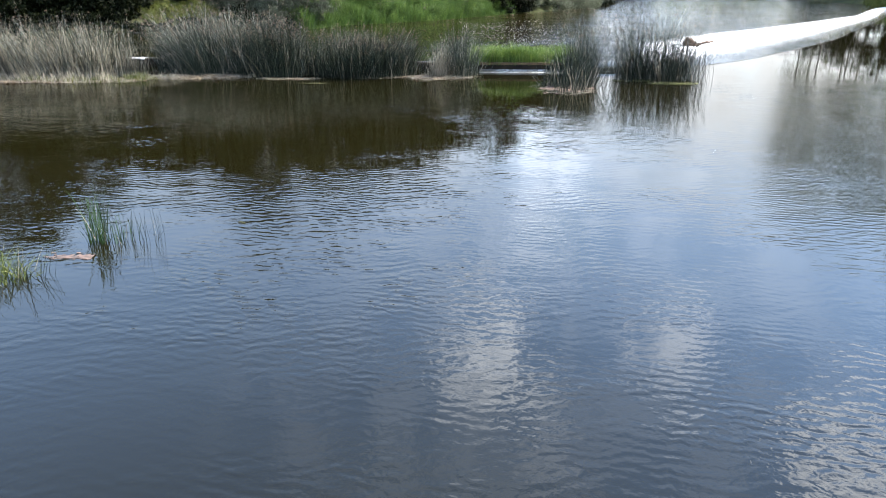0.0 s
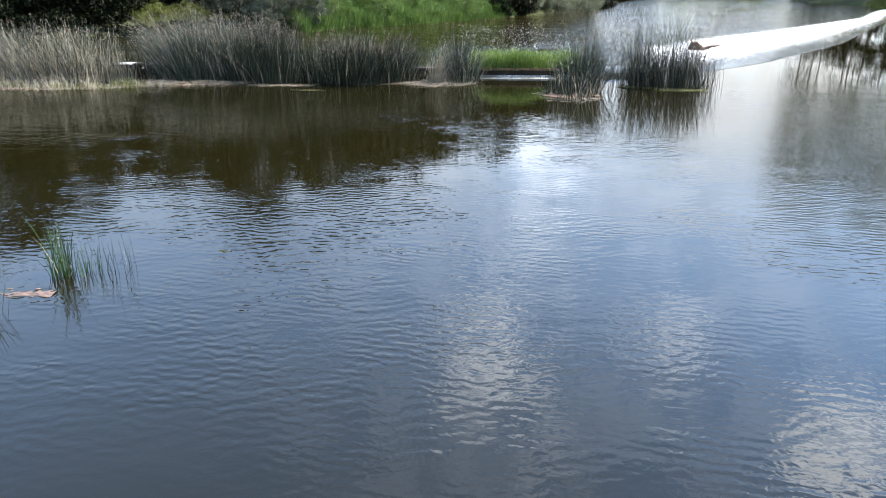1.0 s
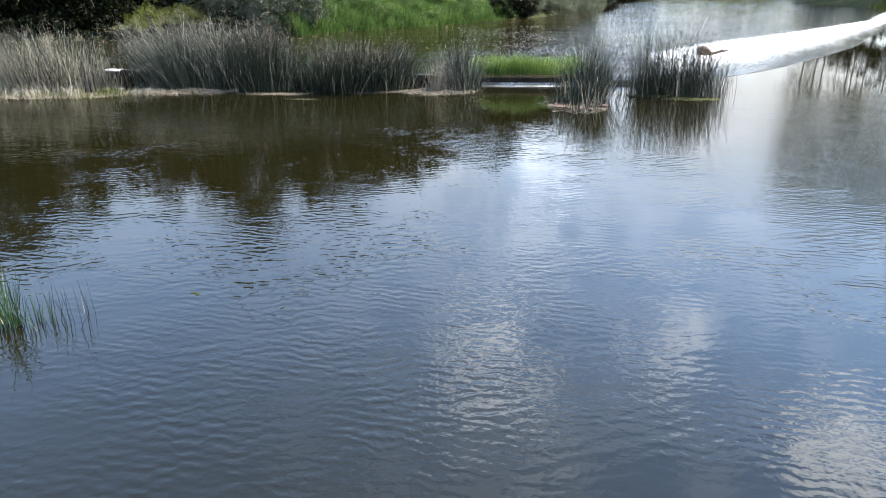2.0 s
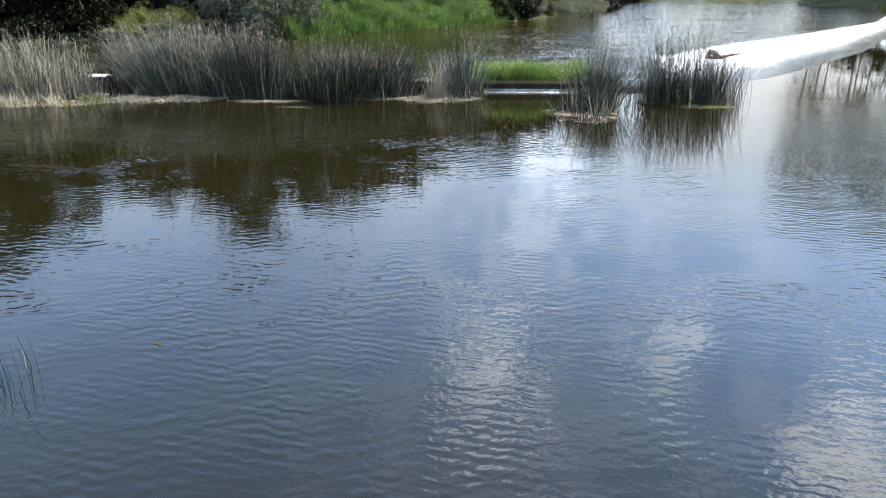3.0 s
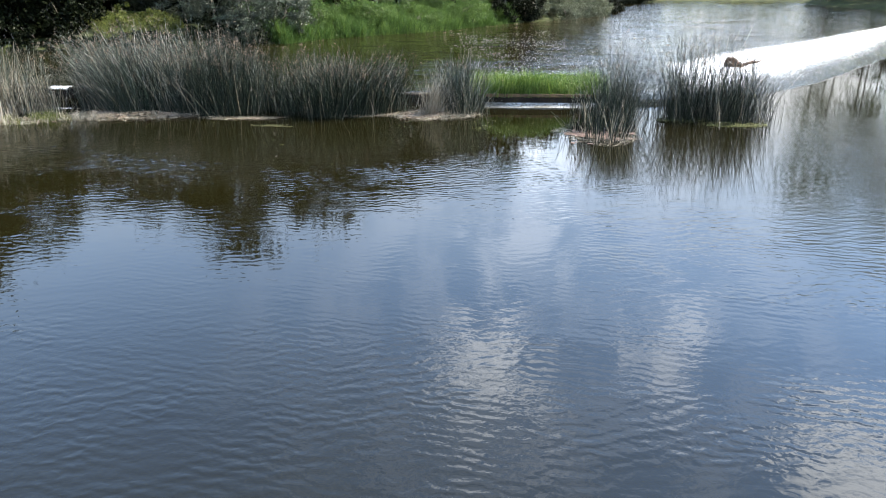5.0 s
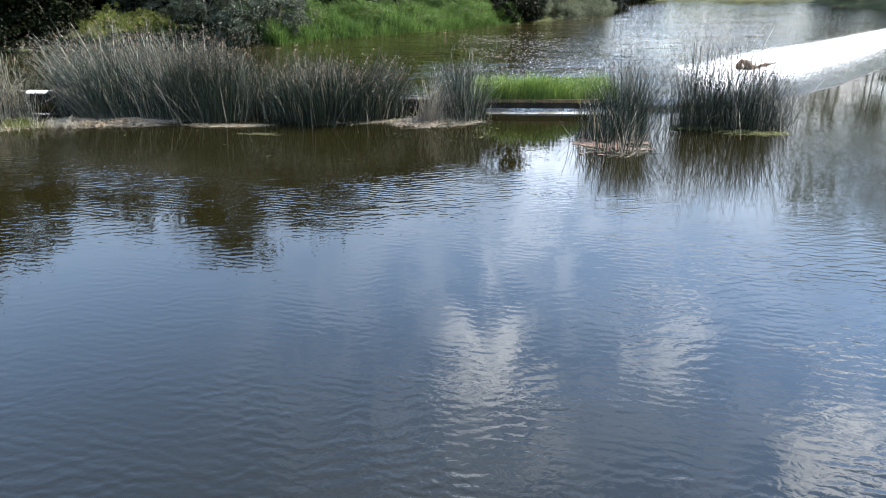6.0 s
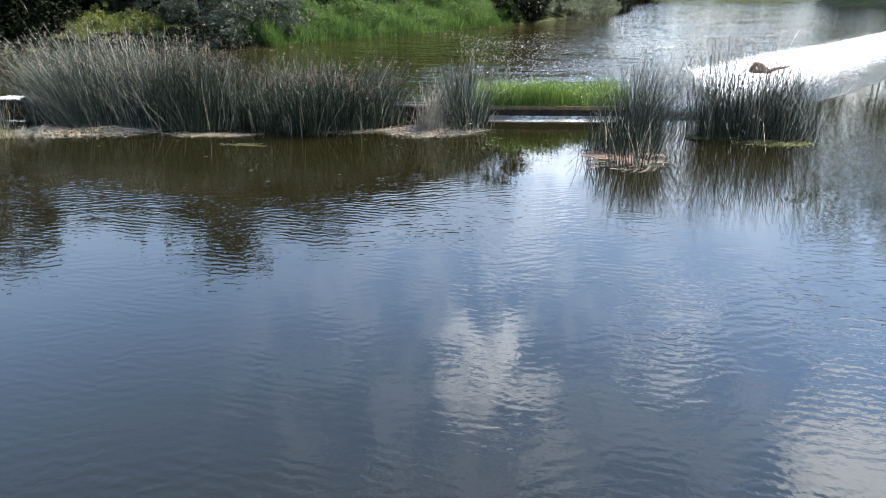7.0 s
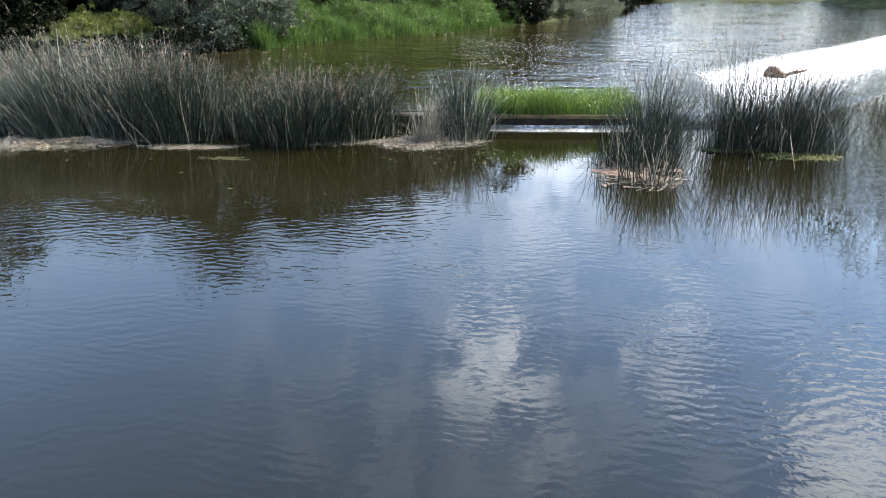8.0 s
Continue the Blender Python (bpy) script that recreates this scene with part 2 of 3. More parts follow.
def mesh_from(name, verts, faces, mat, smooth=False):
    me = bpy.data.meshes.new(name)
    me.from_pydata(np.asarray(verts).tolist(), [], np.asarray(faces).tolist() if isinstance(faces, np.ndarray) else faces)
    me.materials.append(mat)
    if smooth:
        me.shade_smooth()
    me.update()
    return me


def part(name, me, parent, label=""):
    ob = new(name, me)
    ob.parent = parent
    if label:
        ob["label"] = label
    return ob


def base(name, x, y, z, label, category, group="", kind=""):
    ob = new(name)
    ob.location = (x, y, z)
    ob.empty_display_size = 0.2
    return tagged(ob, label, category, group, kind)


def stalks(p, h, lean, bend, r, rings=4, tip=0.35):
    """Three-sided tapering stalks. p: feet, h: heights, lean and bend: sideways travel of the tip, straight and curved."""
    k = len(h)
    s = np.linspace(0, 1, rings)
    spin = rng.uniform(0, 6.28, k)
    verts = np.zeros((k, rings, 3, 3))
    for i, q in enumerate(s):
        c = p.copy()
        c[:, :2] += lean * q + bend * q ** 2.4
        c[:, 2] += h * (q - 0.30 * q ** 3 * np.hypot(bend[:, 0], bend[:, 1]))
        w = r * (1 - (1 - tip) * q)
        for j in range(3):
            a = spin + j * 2.094
            verts[:, i, j] = c + np.c_[np.cos(a) * w, np.sin(a) * w, np.zeros(k)]
    o = np.arange(k)[:, None] * rings * 3
    quads = [[i * 3 + j, i * 3 + (j + 1) % 3, i * 3 + 3 + (j + 1) % 3, i * 3 + 3 + j] for i in range(rings - 1) for j in range(3)]
    faces = (o[:, :, None] + np.array(quads)[None]).reshape(-1, 4)
    tips = p.copy()
    tips[:, :2] += lean + bend
    tips[:, 2] += h * (1 - 0.30 * np.hypot(bend[:, 0], bend[:, 1]))
    return verts.reshape(-1, 3), faces, tips


def blades(p, h, lean, w, rings=3):
    """Flat tapering grass blades, folded a little, that arch over."""
    k = len(h)
    a = rng.uniform(0, 6.28, k)
    side = np.c_[np.cos(a), np.sin(a), np.zeros(k)] * (w / 2)[:, None]
    verts = np.zeros((k, 2 * rings + 1, 3))
    for i in range(rings):
        q = i / rings
        c = p.copy()
        c[:, :2] += lean * q ** 1.7
        c[:, 2] += h * q
        verts[:, 2 * i] = c - side * (1 - 0.6 * q)
        verts[:, 2 * i + 1] = c + side * (1 - 0.6 * q)
    top = p.copy()
    top[:, :2] += lean
    top[:, 2] += h * 0.94
    verts[:, -1] = top
    o = (np.arange(k) * (2 * rings + 1)).tolist()
    faces = []
    for b in o:
        for i in range(rings - 1):
            faces.append((b + 2 * i, b + 2 * i + 1, b + 2 * i + 3, b + 2 * i + 2))
        faces.append((b + 2 * rings - 2, b + 2 * rings - 1, b + 2 * rings))
    return verts.reshape(-1, 3), faces


def leaves(c, size, slim=0.45, droop=0.0):
    """One folded four-cornered leaf at every place in c."""
    k = len(c)
    d = rng.normal(size=(k, 3))
    d[:, 2] -= droop
    d /= np.linalg.norm(d, axis=1)[:, None]
    e = np.cross(d, rng.normal(size=(k, 3)))
    e /= np.linalg.norm(e, axis=1)[:, None]
    n = np.cross(d, e)
    s = size * rng.uniform(0.6, 1.4, k)[:, None]
    v = np.stack([c - d * s / 2, c + e * s * slim / 2 + n * s * 0.08, c + d * s / 2, c - e * s * slim / 2 + n * s * 0.08], 1)
    f = np.arange(k * 4).reshape(-1, 4)
    return v.reshape(-1, 3), f


def scatter(k, x, y, rx, ry, ragged=0.35):
    """Feet spread over an uneven oval."""
    a = rng.uniform(0, 2 * np.pi, k)
    r = np.sqrt(rng.uniform(0, 1, k))
    edge = 1 + ragged * (np.sin(a * 3 + x) * 0.4 + np.sin(a * 7 + y) * 0.3 + np.sin(a * 13 + x * y) * 0.2)
    return np.c_[x + np.cos(a) * r * rx * edge, y + np.sin(a) * r * ry * edge]


# ---- ground, water, weir ----
LEFT = [(-70, 20), (-48, 34), (-30, 45), (-19, 49), (-11.5, 51), (-8, 56.5), (-1, 63.5), (5.6, 73), (11.4, 79), (18, 90), (24, 106), (31, 127), (40, 139), (60, 141)]
RIGHT = [(62, 136), (59, 122), (59, 106), (56.5, 91), (59, 60), (60, 0), (40, -40), (-50, -45), (-75, -10)]
OUTLINE = LEFT + RIGHT


def shore(x, y):
    """Distance to the river's outline, below zero over the water."""
    p = np.stack([x, y], -1)
    best = np.full(x.shape, 1e9)
    inside = np.zeros(x.shape, bool)
    for (ax, ay), (bx, by) in zip(OUTLINE, OUTLINE[1:] + OUTLINE[:1]):
        a, b = np.array((ax, ay)), np.array((bx, by))
        t = np.clip(((p - a) @ (b - a)) / ((b - a) @ (b - a)), 0, 1)
        best = np.minimum(best, np.linalg.norm(p - a - t[..., None] * (b - a), axis=-1))
        hit = ((ay > y) != (by > y)) & (x < (bx - ax) * (y - ay) / (by - ay + 1e-9) + ax)
        inside ^= hit
    return np.where(inside, -best, best)


def height(x, y):
    d = shore(x, y) + 0.3 * np.sin(x * 0.9) * np.sin(y * 0.7) + 0.1 * np.sin(x * 2.3 + y * 1.7) - 0.5
    rise = np.where(d < 0, np.maximum(d * 0.35, -1.3), 0.9 * (1 - np.exp(-np.maximum(d, 0) / 1.5)) + 0.02 * np.minimum(d, 60))
    return rise + 0.35


def axis(lo, hi, step, far):
    inner = np.arange(lo, hi + step, step)
    out = [step * 1.35 ** i for i in range(1, 40)]
    a = lo - np.cumsum(out)
    b = inner[-1] + np.cumsum(out)
    return np.concatenate([a[a > -far][::-1], inner, b[b < far]])


gx, gy = axis(-75, 90, 1.0, 3500), axis(-50, 130, 1.0, 3500)
X, Y = np.meshgrid(gx, gy)
Z = height(X, Y)
idx = np.arange(X.size).reshape(X.shape)
quads = np.stack([idx[:-1, :-1], idx[:-1, 1:], idx[1:, 1:], idx[1:, :-1]], -1).reshape(-1, 4)
ground = new("ground", mesh_from("ground", np.stack([X, Y, Z], -1).reshape(-1, 3), quads, SOIL, True))
tagged(ground, "grassy river banks of dark earth round the water", "ground", kind="structure")

WEIR = [(-90, 40), (-40, 36), (-16, 33.9), (-6, 33.0), (0, 32.6), (6.2, 32.6), (10, 33.4), (13.2, 35.4), (17.4, 39.0), (21.2, 43.2), (27, 49.7), (32, 56.5), (44, 73), (56, 90), (66, 100)]


def along(line, step):
    """A smooth line through the corners, as points at about that step."""
    p = [Vector((*q, 0)) for q in line]
    out = []
    for i in range(len(p) - 1):
        a, b, c, d = p[max(i - 1, 0)], p[i], p[i + 1], p[min(i + 2, len(p) - 1)]
        k = max(2, int((c - b).length / step))
        for j in range(k):
            t = j / k
            out.append(0.5 * (2 * b + (c - a) * t + (2 * a - 5 * b + 4 * c - d) * t * t + (3 * b - a - 3 * c + d) * t ** 3))
    return np.array([tuple(q) for q in out + [p[-1]]])


crest = along(WEIR, 0.5)
tangent = np.gradient(crest, axis=0)
tangent /= np.linalg.norm(tangent, axis=1)[:, None]
normal = np.c_[-tangent[:, 1], tangent[:, 0], np.zeros(len(crest))]      # upstream


def strip(name, offs, zs, mat, lo, hi, wobble=0.0, smooth=True, froth=None):
    """A ribbon along the weir between x = lo and x = hi: rows at the given offsets upstream and heights, each with its share of froth."""
    keep = np.where((crest[:, 0] >= lo) & (crest[:, 0] <= hi))[0]
    c, nn = crest[keep], normal[keep]
    rows = []
    for i, (o, z) in enumerate(zip(offs, zs)):
        sway = np.array([noise.noise((q[0] * 0.5, q[1] * 0.5, i * 0.6)) for q in c])[:, None]
        q = c + nn * ((o(c[:, :1]) if callable(o) else o) + wobble * sway)
        q[:, 2] = z + 0.10 * wobble * np.array([noise.noise((v[0] * 1.7, v[1] * 1.7, i * 0.6 + 5)) for v in c])
        rows.append(q)
    k = len(keep)
    f = [(r * k + i, r * k + i + 1, r * k + k + i + 1, r * k + k + i) for r in range(len(offs) - 1) for i in range(k - 1)]
    me = mesh_from(name, np.concatenate(rows), f, mat, smooth)
    if froth:
        me.attributes.new("froth", "FLOAT", "POINT").data.foreach_set("value", (np.repeat(np.array(froth, float), k).reshape(-1, k) * np.where(c[:, 0] > 0, np.clip((c[:, 0] - 7.5) / 6.0, 0.2, 1), 1)).ravel())
    return me


UP = 0.35
near = [tuple(q) for q in crest + normal * 0.15]
me = mesh_from("pond", [(x, y, 0.0) for x, y, _ in near] + [(110, 60, 0), (110, -120, 0), (-110, -120, 0)], [list(range(len(near) + 3))[::-1]], WATER)
tagged(new("pond_water", me), "dark murky pond water rippled by wind, mirroring sky and trees", "water", kind="structure")
def apron_width(x):
    return 6.2 * np.clip((x - 8.5) / 7.5, 0.2, 1.0) * (1 - 0.68 * np.clip((x - 24) / 20, 0, 1))


far = [tuple(q) for q in crest + normal * np.where(crest[:, :1] > 5.7, apron_width(crest[:, :1]) * 1.25, 0.3)]
me = mesh_from("river", [(x, y, UP) for x, y, _ in far] + [(140, 180, UP), (160, 300, UP), (40, 300, UP), (-90, 120, UP)], [list(range(len(far) + 4))], UPPER)
tagged(new("river_water", me), "brownish choppy river water above the weir", "water", kind="structure")

weir = base("weir", 3.0, 32.7, 0.0, "low dark mossy stone weir wall wet along its foot", "weir", kind="structure")
weir.location = (0, 0, 0)
part("weir_wall", strip("weir_wall", [0.0, 0.0, 0.03, 0.35, 0.4], [-0.8, 0.36, 0.41, 0.41, -0.5], STONE, -60, 6.2, 0.02, False), weir)
part("coping", strip("coping", [-0.03, -0.03, 0.12, 0.12], [0.33, 0.425, 0.43, 0.38], RUST, 1.2, 6.2, 0.02, False), weir, "rusty brown edge along the top of the wall")
part("foot_foam", strip("foot_foam", [-0.42, -0.25, -0.10, -0.01], [0.006, 0.015, 0.05, 0.12], TRICKLE, 1.2, 6.5, 0.03), weir, "white trickling water at the foot of the wall")
# The glare of the water on the crest is put in as white froth.
part("overflow", strip("overflow", [-0.06, -0.02, 0.1, 0.5], [0.34, 0.40, 0.43, 0.40], FOAM, -15.5, -13.8, 0.02, froth=[0.4, 0.7, 0.9, 0.5]), weir, "thin sheet of water on the crest, its glare painted white")


def reach(share):
    return lambda x: apron_width(x) * share


part("apron_flow", strip("apron_flow", [-0.05, 0.15, reach(0.12), reach(0.28), reach(0.45), reach(0.65), reach(0.85), reach(1.05), reach(1.35)],
                         [-0.03, 0.03, 0.10, 0.17, 0.25, 0.31, 0.345, 0.358, 0.353], FOAM, 5.7, 66, 0.12,
                         froth=[0.0, 0.06, 0.16, 0.34, 0.66, 1.0, 0.85, 0.50, -0.25]), weir, "broad sheet of sparkling white water running over the apron")
# Dark strip added for the dark reflection along the apron's toe.
part("toe_dark_strip", strip("toe_dark_strip", [-0.04, 0.02, 0.5], [-0.3, 0.008, -0.05], STONE, 8.5, 66, 0.08, False), weir, "dark strip for the reflection line at the foot of the apron")


# ---- reeds ----
def reed_clump(label, x, y, rx, ry, count, tall, lean, spread, straw=0.12, heads=0.5, r=0.0073, short=0.30, group="reed beds by the weir", single=False, green=None, dome=0.18, apart=0):
    """A bed of round stems that grow in tussocks, each with a lean and a height of its own."""
    ob = base("reed_clump", x, y, 0, label, "reeds", group)
    many = max(2, count // 34)
    root = scatter(many, 0, 0, rx * 0.95, ry * 0.9)
    tilt = rng.normal(0, 0.09, (many, 2)) + np.array(lean) * rng.uniform(0.2, 1.8, (many, 1))
    grown = np.clip(1 + rng.normal(0, 0.13, many), 0.65, 1.18)
    # Straw stems are dead reeds and also stand in for sunlit highlights.
    for name, mat, k in (("stem_bed", green or SHADED_REED, int(count * (1 - straw))), ("dead_growth", STRAW, int(count * straw * 1.25))):
        i = rng.integers(0, many, k)
        p2 = root[i] + rng.normal(0, min(0.26, rx * 0.35), (k, 2)) * np.array([1, min(1, ry / rx * 2)])
        out = p2 / np.array([rx, ry])
        h = tall * (short + (1 - short) * rng.beta(2.4, 1.6, k)) * grown[i] * (1 - dome * np.clip(np.abs(out[:, 0]), 0, 1.2) ** 2.5)
        ln = (tilt[i] + out * spread + rng.normal(0, 0.12, (k, 2))) * h[:, None]
        bd = (rng.normal(0, 0.08, (k, 2)) + tilt[i] * rng.uniform(0, 1.3, (k, 1))) * h[:, None]
        if mat is STRAW:
            h *= rng.uniform(0.6, 1.0, k)
            bd += rng.normal(0, 0.13, (k, 2)) * h[:, None]
        broken = rng.uniform(size=k) < (0.16 if mat is STRAW else 0.07)
        ln[broken] += rng.normal(0, 0.40, (broken.sum(), 2))
        h[broken] *= 0.7
        nod = rng.uniform(size=k) < (0.05 if single else 0.25)
        bd[nod] += rng.normal(0, 0.24, (nod.sum(), 2)) * h[nod, None]
        p = np.c_[p2, np.full(k, -0.25)]
        w = rng.uniform(0.6, 1.45, k) * r * (1.1 if mat is STRAW else 1.0)
        if single:
            for j in range(k):
                v, f, _ = stalks(p[j:j + 1], h[j:j + 1] + 0.25, ln[j:j + 1], bd[j:j + 1], w[j:j + 1], 6)
                part("dead_stem" if mat is STRAW else "stem", mesh_from("stem", v, f, mat, True), ob)
            continue
        near_first = np.argsort(p2[:, 1])
        p, h, ln, bd, w, nod = p[near_first], h[near_first], ln[near_first], bd[near_first], w[near_first], nod[near_first]
        loose = int(apart * (straw if mat is STRAW else 1 - straw))
        for j in range(loose):
            v, f, _ = stalks(p[j:j + 1], h[j:j + 1] + 0.25, ln[j:j + 1], bd[j:j + 1], w[j:j + 1], 5)
            part("dead_stem" if mat is STRAW else "stem", mesh_from("stem", v, f, mat, True), ob)
        p, h, ln, bd, w, nod, k = p[loose:], h[loose:], ln[loose:], bd[loose:], w[loose:], nod[loose:], k - loose
        v, f, tips = stalks(p, h + 0.25, ln, bd, w, 5)
        bed = part(name, mesh_from(name, v, f, mat, True), ob)
        bed["kind"] = "stuff"
        if name == "stem_bed" and heads > 0:
            pick = tips[(rng.uniform(size=k) < heads) & (h > 0.62 * tall)]
            c = np.repeat(pick, 5, 0) + rng.normal(0, 0.028, (len(pick) * 5, 3)) * np.array([1, 1, 1.5]) + np.array([0, 0, -0.05])
            v, f = leaves(c, 0.046, 0.45)
            part("plume_growth", mesh_from("plume_growth", v, f, HEADS), bed, "brown drooping seed heads")["kind"] = "stuff"
    return ob


reed_clump("wide bed of green bulrush coloured silvery as in sun, with straw stems", -17.3, 30.6, 3.7, 1.25, 4200, 2.75, (-0.08, 0), 0.04, 0.42, 0.3, green=SUNLIT_REED, dome=0.1, apart=200)
reed_clump("tall grey-green bulrush bed with brown seed heads", -10.4, 31.9, 2.3, 1.15, 4200, 3.1, (-0.16, 0), 0.05, 0.07, 0.4, green=SUNLIT_REED, dome=0.1, apart=200)
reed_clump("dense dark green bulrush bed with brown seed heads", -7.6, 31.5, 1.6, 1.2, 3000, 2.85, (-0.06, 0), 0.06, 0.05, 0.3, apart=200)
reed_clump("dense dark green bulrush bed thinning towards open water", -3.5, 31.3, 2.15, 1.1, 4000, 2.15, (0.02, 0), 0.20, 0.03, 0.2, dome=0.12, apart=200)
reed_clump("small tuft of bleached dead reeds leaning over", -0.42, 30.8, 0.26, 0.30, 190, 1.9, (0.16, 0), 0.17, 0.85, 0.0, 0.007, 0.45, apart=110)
reed_clump("small dark green tuft behind the bleached reeds", 0.80, 31.2, 0.58, 0.5, 620, 2.4, (0.05, 0), 0.14, 0.07, 0.1, green=SUNLIT_REED, apart=100)
reed_clump("dark green bulrush tuft standing on a pale raft", 5.6, 29.1, 0.52, 0.62, 950, 2.75, (0.06, 0), 0.09, 0.05, 0.2, 0.0062, 0.22, green=SUNLIT_REED, apart=160)
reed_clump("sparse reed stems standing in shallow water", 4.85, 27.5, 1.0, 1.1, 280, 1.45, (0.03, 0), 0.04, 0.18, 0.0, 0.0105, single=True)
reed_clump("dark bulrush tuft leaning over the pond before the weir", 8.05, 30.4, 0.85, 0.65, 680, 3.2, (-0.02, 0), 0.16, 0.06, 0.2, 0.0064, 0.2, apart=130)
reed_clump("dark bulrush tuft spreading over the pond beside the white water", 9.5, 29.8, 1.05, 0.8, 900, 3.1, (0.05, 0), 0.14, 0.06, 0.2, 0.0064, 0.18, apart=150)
reed_clump("few single reed stems in front of the white water", 11.1, 31.0, 0.8, 0.6, 75, 2.0, (0.0, 0), 0.06, 0.02, 0.1, 0.007, single=True)


# ---- rafts of dead reed ----
def raft(name, label, x, y, rx, ry, z, count, mat=LITTER, turn=0.0, torn=0.75):
    """A low ragged mat of rotting stalks, full of holes, with loose stalks strewn over it."""
    ob = base(name, x, y, 0, label, "plant litter")
    ob.rotation_euler.z = radians(turn)
    bm = bmesh.new()
    bmesh.ops.create_grid(bm, x_segments=110, y_segments=36, size=1)
    gone = []
    for v in bm.verts:
        a, b = v.co.x, v.co.y
        n = noise.noise((a * rx * 1.1 + x, b * ry * 2.2 + y, 0.3)) + 0.6 * noise.noise((a * rx * 4 + x, b * ry * 7, y)) + torn * noise.noise((a * rx * 13, b * ry * 19 + x, y))
        body = 1 - (a * a + b * b) ** 0.8 - 0.15 + 1.75 * n
        v.co = (a * rx, b * ry, z * min(1.0, max(body - 0.25, 0) * 1.2) * (0.75 + 0.6 * n) + 0.004)
        if body < 0.16:
            gone.append(v)
    bmesh.ops.delete(bm, geom=gone, context="VERTS")
    me = bpy.data.meshes.new("mat")
    bm.to_mesh(me)
    bm.free()
    me.materials.append(mat)
    sheet = part("mat", me, ob)
    if count:
        p2 = scatter(count, 0, 0, rx * 1.05, ry * 1.1, 0.1)
        a = rng.normal(0, 0.6, count)
        ln = rng.uniform(0.15, 0.8, count)
        v, f, _ = stalks(np.c_[p2 - np.c_[np.cos(a), np.sin(a)] * ln[:, None] / 2, rng.uniform(0.0, z * 1.1, count)], rng.uniform(-0.02, 0.08, count),
                         np.c_[np.cos(a), np.sin(a)] * ln[:, None], rng.normal(0, 0.05, (count, 2)), rng.uniform(0.004, 0.009, count), 3)
        part("straw_cover", mesh_from("straw_cover", v, f, MUD if mat is MUD else STRAW, True), sheet)["kind"] = "stuff"
    return ob


raft("reed_raft", "pale tan raft of dead reeds along the bed's edge", -15.8, 28.95, 3.3, 0.55, 0.05, 1000, turn=6)
raft("reed_raft", "pale tan raft of dead reeds along the bed's edge", -10.4, 30.25, 2.1, 0.75, 0.08, 1300)
raft("reed_raft", "narrow strip of dead reeds along the dark bed", -6.6, 29.9, 1.3, 0.20, 0.025, 260)
raft("reed_raft", "narrow strip of dead reeds along the dark bed", -2.6, 30.5, 1.1, 0.20, 0.02, 160, turn=12)
raft("reed_raft", "broken pile of bleached reeds round the dead tuft", -0.15, 30.5, 1.4, 0.75, 0.06, 1100)
raft("reed_raft", "pinkish raft of dead reeds under the tuft", 4.85, 27.8, 1.1, 1.5, 0.015, 420, PINK, torn=0.4)
raft("moss_raft", "yellow-green mossy raft under the spreading tuft", 8.1, 29.95, 0.9, 0.34, 0.02, 160, MUD, torn=1.1)
raft("moss_raft", "yellow-green mossy raft under the spreading tuft", 9.6, 29.2, 1.0, 0.40, 0.02, 220, MUD, torn=1.1)


# ---- grass on the weir, log ----
def turf(name, label, x, y, rx, ry, count, tall, mat, wide=0.012, group="", z=None, lean=0.25, dome=0.3, square=False, leafage=0):
    ob = base(name, x, y, 0, label, "grass", group, "stuff")
    p2 = rng.uniform(-1, 1, (count, 2)) * np.array([rx, ry]) + rng.normal(0, 0.08, (count, 2)) if square else scatter(count, 0, 0, rx, ry, 0.15)
    gz = height(p2[:, 0] + x, p2[:, 1] + y) if z is None else np.full(count, z)
    h = tall * rng.uniform(0.45, 1.1, count) * np.array([np.clip(1 + 0.9 * noise.noise((q[0] * 1.3 + x, q[1] * 1.3, y)), 0.4, 1.5) for q in p2]) * (1 - dome * np.clip(np.hypot(p2[:, 0] / rx, p2[:, 1] / ry), 0, 1) ** 2)
    v, f = blades(np.c_[p2, gz - 0.05], h, rng.normal(0, lean, (count, 2)) * h[:, None], rng.uniform(0.6, 1.4, count) * wide)
    part("blades", mesh_from("blades", v, f, mat), ob)["kind"] = "stuff"
    if leafage:
        q = np.c_[p2, gz][rng.integers(0, count, leafage)] + rng.normal(0, 0.05, (leafage, 3))
        q[:, 2] = q[:, 2] + tall * rng.beta(2.0, 1.6, leafage) * 0.95
        v, f = leaves(q, 0.062, 0.5)
        part("leafage", mesh_from("leafage", v, f, mat), ob, "small broad leaves among the blades")["kind"] = "stuff"
    return ob


turf("grass_strip", "bright green grass growing along the top of the weir", 3.72, 33.3, 2.45, 0.75, 11000, 0.74, GRASS, 0.013, z=0.36, dome=0.0, square=True, leafage=7000)


